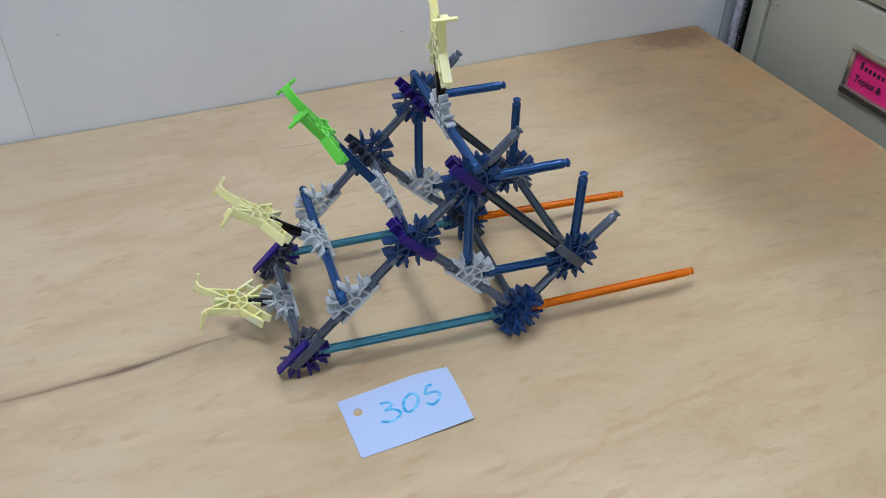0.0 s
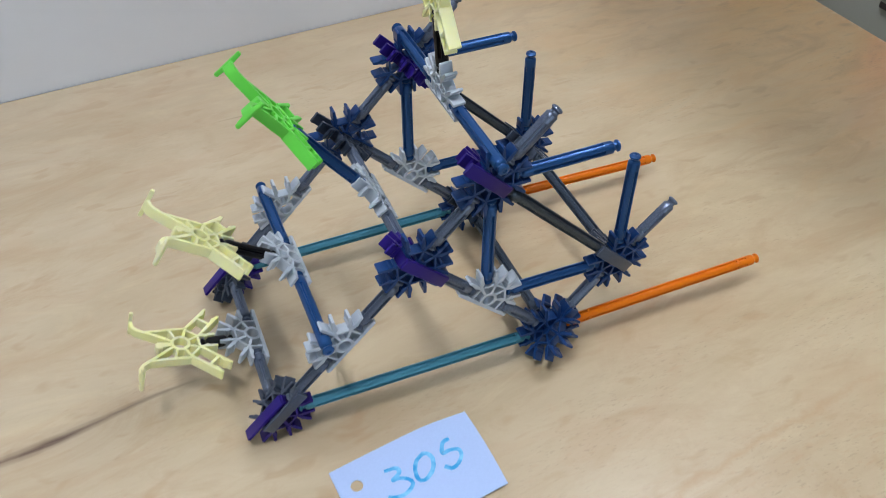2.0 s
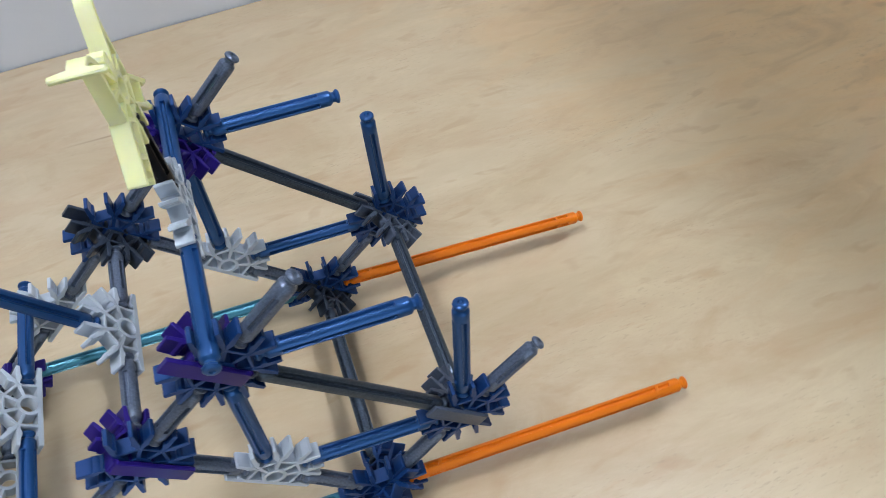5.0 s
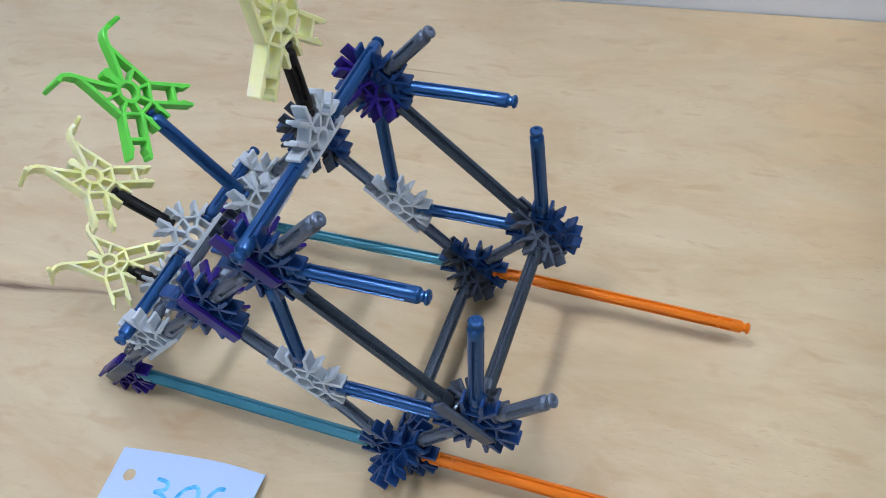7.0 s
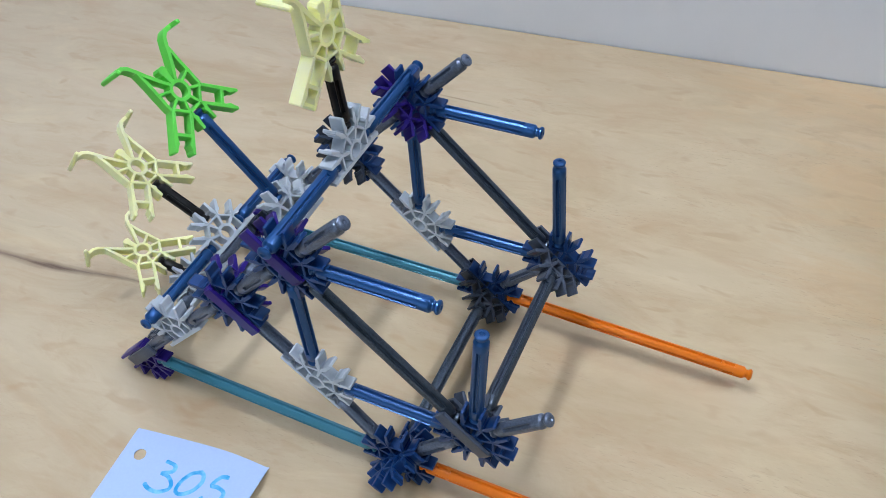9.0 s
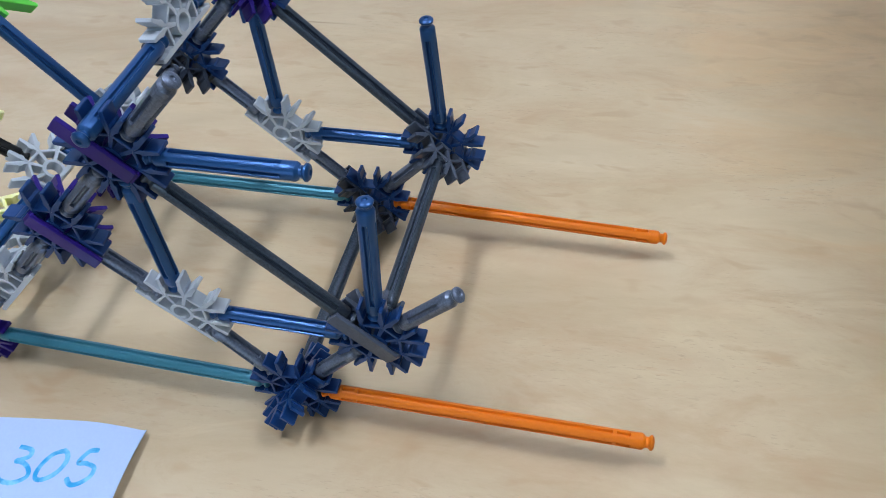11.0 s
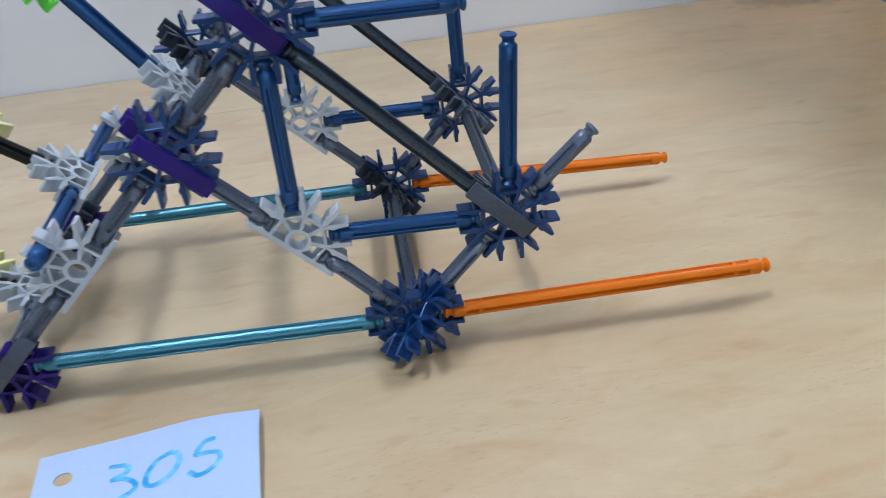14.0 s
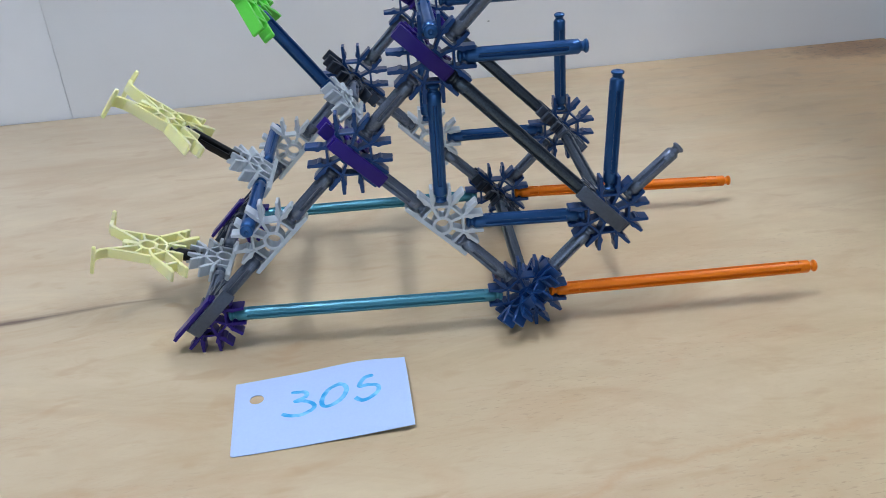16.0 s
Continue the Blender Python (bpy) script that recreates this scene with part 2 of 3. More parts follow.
WOOD = wood()
BLUE = plastic("metallic_blue_plastic", (0.016, 0.080, 0.245), 0.30, 0.52, 0.2, spec=0.55)
STEEL_BLUE = plastic("metallic_steel_blue_plastic", (0.0105, 0.054, 0.198), 0.30, 0.36, 0.2, spec=0.5)
TEAL = plastic("metallic_teal_plastic", (0.046, 0.215, 0.300), 0.34, 0.4, 0.1, spec=0.55)
SILVER = plastic("silver_grey_plastic", (0.128, 0.162, 0.232), 0.32, 0.5, 0.2, 0.16, spec=0.5, mottle=0.22)
GUN = plastic("gunmetal_plastic", (0.064, 0.086, 0.118), 0.32, 0.68, 0.12, 0.2, spec=0.5, mottle=0.3)
LIGHT = plastic("light_grey_plastic", (0.50, 0.56, 0.635), 0.34, 0.0, 0.08, spec=0.5)
DARK = plastic("dark_grey_plastic", (0.030, 0.042, 0.066), 0.36, 0.1, 0.1, mottle=0.12)
MID = plastic("mid_grey_plastic", (0.067, 0.086, 0.126), 0.38, 0.1, 0.1, mottle=0.12)
PURPLE = plastic("purple_plastic", (0.023, 0.011, 0.180), 0.34, 0.0, 0.12, spec=0.25)
ORANGE = plastic("orange_plastic", (0.70, 0.165, 0.004), 0.38, 0.0, 0.06, spec=0.28)
BLACK = plastic("black_plastic", (0.004, 0.004, 0.005), 0.34, 0.0, 0.1, spec=0.25)
GREEN = plastic("bright_green_plastic", (0.13, 0.66, 0.08), 0.4, 0.0, 0.05, 0, 0.15)
CREAM = plastic("pale_yellow_plastic", (0.86, 0.86, 0.475), 0.42, 0.0, 0.06, 0, 0.5, 0.6)
WALL = painted("grey_white_wall_panel", (0.78, 0.82, 0.90), 0.5, 900, 0.03, 0.03)
ROOM = painted("room_paint", (0.18, 0.18, 0.18), 0.7)
CEIL = painted("ceiling_tile", (0.42, 0.42, 0.42), 0.8)
CARPET = painted("floor_carpet", (0.12, 0.125, 0.14), 0.9, 400, 0.5, 0.25)
BEIGE = painted("beige_cabinet_enamel", (0.465, 0.47, 0.395), 0.42, 700, 0.08, 0.06)
GAP_SHADE = painted("gap_shade_paint", (0.03, 0.03, 0.03), 0.8)
TRIM = painted("blue_grey_trim", (0.36, 0.39, 0.44), 0.45)
FABRIC = painted("grey_fabric", (0.50, 0.50, 0.60), 0.95, 260, 1.0, 0.3, 200)
CHROME = painted("worn_metal", (0.58, 0.57, 0.50), 0.34, 150, 0.02, 0.1, 40)
CHROME.node_tree.nodes["Principled BSDF"].inputs["Metallic"].default_value = 0.9
CHIP = painted("bared_metal", (0.16, 0.15, 0.14), 0.5)
BRONZE = painted("tarnished_metal", (0.075, 0.06, 0.05), 0.32, 150, 0.03, 0.15, 60)
PINK = painted("pink_card", (1.0, 0.03, 0.27), 0.65, 600, 0.1, 0.05)
INK = painted("dark_ink", (0.05, 0.012, 0.03), 0.6)
STEEL = painted("table_leg_steel", (0.2, 0.2, 0.2), 0.5)
PAPER = paper()
MARKER = marker()
PANEL = glow("light_diffuser", LAMP_COLOUR, LAMP)

# ---- mesh helpers ------------------------------------------------------


def finish(bm, name, material, angle=35):
    bmesh.ops.recalc_face_normals(bm, faces=bm.faces[:])
    me = bpy.data.meshes.new(name)
    bm.to_mesh(me)
    bm.free()
    me.materials.append(material)
    me.polygons.foreach_set("use_smooth", [True] * len(me.polygons))
    me.set_sharp_from_angle(angle=radians(angle))
    return me


def part(name, me, parent, m=None, label=""):
    """One mesh object under a thing or a part."""
    ob = new(name, me)
    ob.parent = parent
    if m is not None:
        ob.matrix_basis = m
    return tagged(ob, label)


def box(bm, lo, hi, bevel=0.0):
    g = bmesh.ops.create_cube(bm, size=1)
    for v in g["verts"]:
        v.co = Vector([(a + b) / 2 + c * (b - a) for a, b, c in zip(lo, hi, v.co)])
    if bevel:
        edges = list({e for v in g["verts"] for e in v.link_edges})
        bmesh.ops.bevel(bm, geom=edges, offset=bevel, segments=2, affect="EDGES", profile=0.5)


def prism(bm, outline, half, bevel=0.0):
    """A flat outline (x, y) thickened to both sides of its plane."""
    low = [bm.verts.new((x, y, -half)) for x, y in outline]
    top = [bm.verts.new((x, y, half)) for x, y in outline]
    faces = [bm.faces.new(top), bm.faces.new(low[::-1])]
    n = len(outline)
    for i in range(n):
        faces.append(bm.faces.new((low[i], low[(i + 1) % n], top[(i + 1) % n], top[i])))
    if bevel:
        edges = [e for f in faces[:2] for e in f.edges]
        bmesh.ops.bevel(bm, geom=edges, offset=bevel, segments=1, affect="EDGES", profile=0.5)


def ring(bm, inner, outer, half, steps=24):
    rows = []
    for r, z in ((inner, -half), (outer, -half), (outer, half), (inner, half)):
        rows.append([bm.verts.new((r * math.cos(a), r * math.sin(a), z)) for a in (2 * math.pi * i / steps for i in range(steps))])
    for k in range(4):
        a, b = rows[k], rows[(k + 1) % 4]
        for i in range(steps):
            bm.faces.new((a[i], a[(i + 1) % steps], b[(i + 1) % steps], b[i]))


def ribbon(points, width):
    """The outline of a bar of that width along a flat line."""
    ps = [Vector(p) for p in points]
    left, right = [], []
    for i, p in enumerate(ps):
        d = (ps[min(i + 1, len(ps) - 1)] - ps[max(i - 1, 0)]).normalized()
        q = Vector((-d.y, d.x)) * width / 2
        left.append(tuple(p + q))
        right.append(tuple(p - q))
    return left + right[::-1]


def turned(points, degrees):
    c, s = math.cos(radians(degrees)), math.sin(radians(degrees))
    return [(x * c - y * s, x * s + y * c) for x, y in points]


def lathe(bm, rows, steps=16):
    """Rings (z, radius) round the z axis, closed at both ends."""
    loops = [[bm.verts.new((r * math.cos(2 * math.pi * i / steps), r * math.sin(2 * math.pi * i / steps), z)) for i in range(steps)] for z, r in rows]
    for a, b in zip(loops, loops[1:]):
        for i in range(steps):
            bm.faces.new((a[i], a[(i + 1) % steps], b[(i + 1) % steps], b[i]))
    bm.faces.new(loops[0][::-1])
    bm.faces.new(loops[-1])


MM = 0.001
SOCKET = 10.6 * MM      # from a connector's centre to the end of the rod in its socket
STEP = 53.1 * MM        # centre to centre over a short rod
G = STEP / math.sqrt(2)


def rod_mesh(name, length, material, ticks=False):
    """A ribbed construction rod along +x: four ribs with grooves between them, a plain collar and a knob at each end."""
    quad = ((-29, 1), (-26, 1), (-13, 1), (0, 1), (13, 1), (26, 1), (29, 1), (34, 0), (56, 0))
    spokes = [(a + 90 * k, rib) for k in range(4) for a, rib in quad]
    end = [(0.6, 0.3, 0), (0.45, 0.75, 0), (0.0, 1.05, 0), (0.02, 1.7, 0), (0.28, 2.4, 0), (0.75, 2.85, 0), (1.35, 2.85, 0), (2.2, 2.05, 0), (3.1, 2.05, 0), (4.0, 2.9, 0), (4.4, 3.1, 0), (8.6, 3.1, 0), (8.65, 3.1, 1)]
    if ticks:
        end += [(13.6, 3.1, 1), (13.65, 3.05, 0), (15.0, 3.05, 0), (15.05, 3.1, 1)]
    length_mm = length / MM
    rows = end + [(length_mm - x, r, f) for x, r, f in end[::-1]]
    bm = bmesh.new()
    loops = []
    for x, r, fluted in rows:
        loops.append([bm.verts.new((x * MM, *(MM * ((r - (0.12 if fluted and abs((a + 45) % 90 - 45) > 28 else 0)) if rib or not fluted else 1.95) * c for c in (math.cos(radians(a)), math.sin(radians(a)))))) for a, rib in spokes])
    n = len(spokes)
    for a, b in zip(loops, loops[1:]):
        for i in range(n):
            bm.faces.new((a[i], a[(i + 1) % n], b[(i + 1) % n], b[i]))
    bm.faces.new(loops[0])
    bm.faces.new(loops[-1][::-1])
    return finish(bm, name, material, 32)


def mm(points):
    return [(x * MM, y * MM) for x, y in points]


# one side of a snap socket that opens along +x
PRONG = [(8.9, 3.2), (11.6, 3.3), (12.3, 2.45), (13.4, 2.4), (14.1, 3.15), (17.95, 3.2), (18.25, 3.45), (18.25, 4.45), (17.95, 4.7), (13.6, 4.75), (12.9, 4.4), (12.2, 4.75), (11.5, 4.7), (9.1, 3.7)]


def fuse(me):
    """Joins overlapping solids of one moulded piece into a single skin."""
    whole = new("moulding", me)
    bm = bmesh.new()
    ring(bm, 3.6 * MM, 4.3 * MM, 1.0 * MM)
    core = new("core", finish(bm, "core", me.materials[0]))
    cut = whole.modifiers.new("union", "BOOLEAN")
    cut.operation, cut.solver, cut.use_self, cut.object = "UNION", "EXACT", True, core
    bpy.context.view_layer.update()
    out = bpy.data.meshes.new_from_object(whole.evaluated_get(bpy.context.evaluated_depsgraph_get()))
    bpy.data.objects.remove(whole)
    bpy.data.objects.remove(core)
    out.polygons.foreach_set("use_smooth", [True] * len(out.polygons))
    out.set_sharp_from_angle(angle=radians(35))
    return out


def connector_mesh(name, slots, material, back=False, reach=(18.1, 18.1)):
    """A flat snap connector: hub ring, thin spokes, an inner rim and a pair of prongs for each socket. back: a straight bar closes its flat side."""
    bm = bmesh.new()
    ring(bm, 3.25 * MM, 4.6 * MM, 3.05 * MM)
    have = set(slots)
    for s in slots:
        for side in (1, -1):
            if back and ((s == 0 and side < 0) or (s == 180 and side > 0)):
                continue
            outline = [(x - (3.3 if s == 0 and reach[1] < 15 and x > 12.5 else 0), y * side) for x, y in PRONG][::side]
            prism(bm, turned(mm(outline), s), 3.1 * MM, 0.2 * MM)
        prism(bm, turned(mm([(8.7, -4.3), (9.8, -4.1), (9.8, 4.1), (8.7, 4.3)]), s), 2.9 * MM, 0.2 * MM)
    for s in range(0, 360, 45):
        if (s in have or (s + 45) % 360 in have) and not (back and not 0 <= s < 180):
            prism(bm, turned(mm([(4.3, -0.65), (9.0, -0.6), (10.6, -1.1), (11.4, 0), (10.6, 1.1), (9.0, 0.6), (4.3, 0.65)]), s + 22.5), 2.8 * MM, 0.16 * MM)
    if back:
        prism(bm, mm([(-reach[0], -3.3), (-reach[0], -4.8), (-reach[0] + 0.4, -5.05), (reach[1] - 0.4, -5.05), (reach[1], -4.8), (reach[1], -3.3), (14.1, -3.25), (13.4, -2.45), (12.3, -2.45), (11.6, -3.3), (-11.6, -3.3), (-12.3, -2.45), (-13.4, -2.45), (-14.1, -3.25)] if reach[1] > 15 else [(-reach[0], -3.3), (-reach[0], -4.8), (-reach[0] + 0.4, -5.05), (reach[1] - 0.4, -5.05), (reach[1], -4.8), (reach[1], -3.3)]), 3.15 * MM, 0.3 * MM)
        for s in (-9.2, min(9.2, reach[1] - 0.8)):
            prism(bm, mm([(s - 0.6, -3.6), (s + 0.6, -3.6), (s + 0.6, 0), (s - 0.6, 0)]), 2.75 * MM)
    return fuse(finish(bm, name, material))


def axes(origin, x, y):
    """A pose from its origin and the ways of its x and y axes."""
    x = Vector(x).normalized()
    z = x.cross(Vector(y)).normalized()
    y = z.cross(x)
    return Matrix(((x.x, y.x, z.x, origin[0]), (x.y, y.y, z.y, origin[1]), (x.z, y.z, z.z, origin[2]), (0, 0, 0, 1)))


def claw_mesh(name, material):
    """A clip with two snap legs, a rod socket between them, and two splayed arms that end in cross bars. The rod comes from -x."""
    bm = bmesh.new()
    ring(bm, 3.4 * MM, 4.9 * MM, 2.6 * MM)
    for side in (1, -1):
        flip = lambda pts: [(x, y * side) for x, y in pts]  # noqa: E731
        # arm: the inner strap runs out and curls over, the outer strap braces it
        prism(bm, ribbon(mm(flip([(4.4, 2.0), (8.5, 5.0), (13.0, 8.0), (17.0, 10.3), (20.0, 12.1), (21.6, 14.4), (21.9, 17.2), (21.5, 19.2)])), 1.6 * MM), 2.55 * MM, 0.25 * MM)
        prism(bm, ribbon(mm(flip([(-3.4, 10.2), (3.0, 10.1), (10.5, 9.9), (16.6, 10.3)])), 1.5 * MM), 2.48 * MM, 0.25 * MM)
        prism(bm, ribbon(mm(flip([(2.2, 4.0), (4.4, 10.2)])), 1.2 * MM), 2.6 * MM, 0.15 * MM)
        # snap leg
        leg = 135 * side
        outer = [(8.5, 4.9), (27.7, 4.9), (28.1, 4.6), (28.1, 3.7), (27.2, 3.2), (26.0, 3.5), (25.0, 2.9), (24.0, 2.3), (22.9, 2.6), (21.9, 3.3), (10, 3.3)]
        bent = [(9.8, 4.9)] + outer[1:-1] + [(9.8, 3.3)]
        prism(bm, turned(mm([(x, -y * side) for x, y in bent][::-side]), leg), 2.92 * MM, 0.25 * MM)
        prism(bm, turned(mm([(x, y * side) for x, y in outer][::side]), leg), 2.88 * MM, 0.25 * MM)
        prism(bm, turned(mm([(19.2, -3.5), (20.8, -3.5), (20.8, 3.5), (19.2, 3.5)]), leg), 2.75 * MM, 0.2 * MM)
        prism(bm, turned(mm([(8.6, -4.3), (9.9, -4.3), (9.9, 4.3), (8.6, 4.3)]), leg), 2.64 * MM, 0.2 * MM)
        prism(bm, turned(mm([(4.4, -0.65), (9.2, -0.65), (9.2, 0.65), (4.4, 0.65)]), 157.5 * side), 2.5 * MM, 0.15 * MM)
        prism(bm, turned(mm([(4.4, -0.65), (10.4, -0.65), (10.4, 0.65), (4.4, 0.65)]), 112.5 * side), 2.54 * MM, 0.15 * MM)
        # prong of the rod socket
        prism(bm, turned(mm([(x, y * side) for x, y in PRONG][::side]), 180), 3.06 * MM, 0.16 * MM)
        # cross bar: a slim blade with rounded ends
        bar = bmesh.new()
        prism(bar, mm([(-7.5, -0.5), (-7.2, -0.9), (-2.6, -1.35), (2.6, -1.35), (7.2, -0.9), (7.5, -0.5), (7.5, 0.6), (7.1, 1.0), (-7.1, 1.0), (-7.5, 0.6)]), 0.95 * MM, 0.4 * MM)
        bmesh.ops.transform(bar, verts=bar.verts[:], matrix=axes((21.4 * MM, 19.6 * MM * side, 0), (0, 0, 1), (-0.25, side, 0)))
        scrap = bpy.data.meshes.new("scrap")
        bar.to_mesh(scrap)
        bar.free()
        bm.from_mesh(scrap)
        bpy.data.meshes.remove(scrap)
    prism(bm, turned(mm([(8.6, -4.3), (9.9, -4.3), (9.9, 4.3), (8.6, 4.3)]), 180), 2.58 * MM, 0.2 * MM)
    # stub between the arms
    prism(bm, mm([(4.4, -1.3), (8.8, -1.2), (9.7, -2.1), (11.1, -2.2), (12.2, -1.2), (12.2, 1.2), (11.1, 2.2), (9.7, 2.1), (8.8, 1.2), (4.4, 1.3)]), 2.45 * MM, 0.3 * MM)
    return fuse(finish(bm, name, material))


# ---- the room ----------------------------------------------------------
BASE = Matrix.Translation(CORNER) @ Matrix.Rotation(TURN, 4, "Z")   # x along the wall, y into it, from the table's corner
FLOOR_Z, CEIL_Z = -0.74, 1.90
WEST, EAST, SOUTH = -2.6, 1.5, -3.2


def slab(name, lo, hi, material, bevel=0.0, label="", m=BASE):
    bm = bmesh.new()
    box(bm, lo, hi, bevel)
    ob = new(name, finish(bm, name, material))
    ob.matrix_basis = m
    return tagged(ob, label, kind="structure")


slab("floor", (WEST - 0.1, SOUTH - 0.1, FLOOR_Z - 0.1), (EAST + 0.1, 0.4, FLOOR_Z), CARPET, 0, "dark grey carpet floor")
slab("ceiling", (WEST - 0.1, SOUTH - 0.1, CEIL_Z), (EAST + 0.1, 0.4, CEIL_Z + 0.1), CEIL, 0, "white tiled ceiling")
# wall of vinyl-faced panels with a narrow joint between two of them
slab("wall_north", (-0.7354, -0.0007, FLOOR_Z), (0.036, 0.05, CEIL_Z), WALL, 0.0004, "smooth pale grey wall panel")
slab("wall_north_2", (WEST, -0.0003, FLOOR_Z), (-0.7358, 0.05, CEIL_Z), WALL, 0.0004, "smooth pale grey wall panel")
slab("trim_1", (-0.7358, 0.0005, FLOOR_Z), (-0.7354, 0.05, CEIL_Z), TRIM, 0, "grey filler in the joint of the wall panels")
# near-black sheet: its colour gives the gaps in the panelling their shade
slab("wall_north_backing", (WEST, 0.05, FLOOR_Z), (EAST, 0.12, CEIL_Z), GAP_SHADE, 0, "near-black sheet behind the wall panels, standing for shade in their gaps")
for mark_x, mark_z in ((-0.691, 0.0958), (-0.3724, 0.0491)):
    bm = bmesh.new()
    prism(bm, [(0.0011 * math.cos(a) * (1 + 0.3 * math.sin(3 * a)), 0.0007 * math.sin(a)) for a in (k * math.pi / 5 for k in range(10))], 0.0002)
    ob = new("wall_scuff", finish(bm, "wall_scuff", TRIM))
    ob.matrix_basis = BASE @ pose(mark_x, -0.0007, mark_z, 90, 0, 0)
    tagged(ob, "tiny grey scuff on the pale wall panel", kind="structure")
slab("wall_west", (WEST - 0.1, SOUTH, FLOOR_Z), (WEST, 0.12, CEIL_Z), ROOM, 0, "plain painted wall")
slab("wall_east", (EAST, SOUTH, FLOOR_Z), (EAST + 0.1, 0.12, CEIL_Z), ROOM, 0, "plain painted wall")
W0, W1, Z0, Z1 = -2.2, 0.6, 0.15, 1.45      # unseen window-like opening, added to hold the fill light
slab("wall_south", (WEST - 0.1, SOUTH - 0.1, FLOOR_Z), (EAST + 0.1, SOUTH, Z0), ROOM, 0, "plain unseen wall under the fill light's opening")
slab("wall_south_2", (WEST - 0.1, SOUTH - 0.1, Z1), (EAST + 0.1, SOUTH, CEIL_Z), ROOM, 0, "plain unseen wall over the fill light's opening")
slab("wall_south_3", (WEST - 0.1, SOUTH - 0.1, Z0), (W0, SOUTH, Z1), ROOM, 0, "plain unseen wall beside the fill light's opening")
slab("wall_south_4", (W1, SOUTH - 0.1, Z0), (EAST + 0.1, SOUTH, Z1), ROOM, 0, "plain unseen wall beside the fill light's opening")
fill_lamp = new("south_fill", bpy.data.lights.new("south_fill", "AREA"))
fill_lamp.data.shape, fill_lamp.data.size, fill_lamp.data.size_y = "RECTANGLE", W1 - W0, Z1 - Z0
fill_lamp.data.energy, fill_lamp.data.color = SOUTH_FILL, (0.72, 0.87, 1.0)
fill_lamp.matrix_basis = BASE @ Matrix.Translation(((W0 + W1) / 2, SOUTH - 0.05, (Z0 + Z1) / 2)) @ pose(0, 0, 0, 90, 0, 0)
slab("trim", (0.037, -0.002, FLOOR_Z), (0.0515, 0.05, CEIL_Z), TRIM, 0.004, "blue-grey metal edge trim of the wall panel")
# sheet painted near-black in place of the shade inside the open gap
slab("wall_gap_shade", (0.0715, 0.012, FLOOR_Z), (EAST, 0.05, CEIL_Z), GAP_SHADE, 0, "near-black sheet standing for the shade in the gap beside the cabinet")


def fabric_edge():
    """A ragged strip of carpet-like fabric along the partition's edge."""
    bm = bmesh.new()
    rnd = random.Random(4)
    rows = []
    z = -0.2
    while z < 0.5:
        rows.append([bm.verts.new((0.0535 + u * 0.0165 + rnd.uniform(-0.0008, 0.0008) * (1 if u in (0, 1) else 0.3), 0.004 - 0.006 * math.sin(math.pi * u) + rnd.uniform(-0.0007, 0.0007), z)) for u in (0, 0.25, 0.5, 0.75, 1)])
        z += 0.0025
    for a, b in zip(rows, rows[1:]):
        for i in range(4):
            bm.faces.new((a[i], a[i + 1], b[i + 1], b[i]))
    geom = bmesh.ops.extrude_face_region(bm, geom=bm.faces[:])
    bmesh.ops.translate(bm, verts=[v for v in geom["geom"] if isinstance(v, bmesh.types.BMVert)], vec=(0, 0.02, 0))
    for _ in range(1100):
        x, z = 0.0535 + 0.0165 * rnd.choice((rnd.random(), rnd.uniform(0.85, 1))), rnd.uniform(-0.1, 0.25)
        p = Vector((x, -0.001, z))
        q = p + Vector((rnd.uniform(-0.0012, 0.0014), rnd.uniform(-0.0022, 0), rnd.uniform(-0.0018, 0.0018)))
        bm.faces.new([bm.verts.new(c) for c in (p + Vector((0, 0.0015, 0.00025)), p + Vector((0, 0.0015, -0.00025)), q)])
    ob = new("fabric_edging", finish(bm, "fabric_edging", FABRIC, 60))
    ob.matrix_basis = BASE
    tagged(ob, "fuzzy grey fabric edging beside the wall trim", "edging", kind="structure")


fabric_edge()


def ceiling_light(x, y):
    """A long recessed ceiling light, its length across the room."""
    top = new("ceiling_light")
    top.matrix_basis = BASE @ pose(x, y, CEIL_Z)
    a, b, rim = 0.125, 0.30, 0.02
    bm = bmesh.new()
    for lo, hi in (((-a, -b, -0.02), (a, -b + rim, 0)), ((-a, b - rim, -0.02), (a, b, 0)), ((-a, -b + rim, -0.02), (-a + rim, b - rim, 0)), ((a - rim, -b + rim, -0.02), (a, b - rim, 0))):
        box(bm, lo, hi)
    part("frame", finish(bm, "light_frame", CEIL), top)
    bm = bmesh.new()
    box(bm, (-a + rim, -b + rim, -0.014), (a - rim, b - rim, -0.004))
    part("diffuser", finish(bm, "light_diffuser", PANEL), top, None, "glowing white diffuser")
    tagged(top, "long recessed ceiling light with white diffuser", "ceiling light", "ceiling lights")


ceiling_light(-0.90, -0.65)
ceiling_light(0.66, -0.32)


def table():
    top = new("table")
    top.matrix_basis = BASE
    bm = bmesh.new()
    box(bm, (-1.75, -0.78, -0.028), (0, -0.0015, 0), 0.0012)
    part("tabletop", finish(bm, "tabletop", WOOD), top, None, "pale plywood top with dark streak and stained corner")
    for x in (-1.68, -0.07):
        for y in (-0.71, -0.07):
            bm = bmesh.new()
            box(bm, (x - 0.02, y - 0.02, FLOOR_Z), (x + 0.02, y + 0.02, -0.028), 0.003)
            part("leg", finish(bm, "table_leg", STEEL), top)
    tagged(top, "pale plywood table with fine grain and worn edge against the wall", "table")


table()

# ---- filing cabinet beside the table -----------------------------------


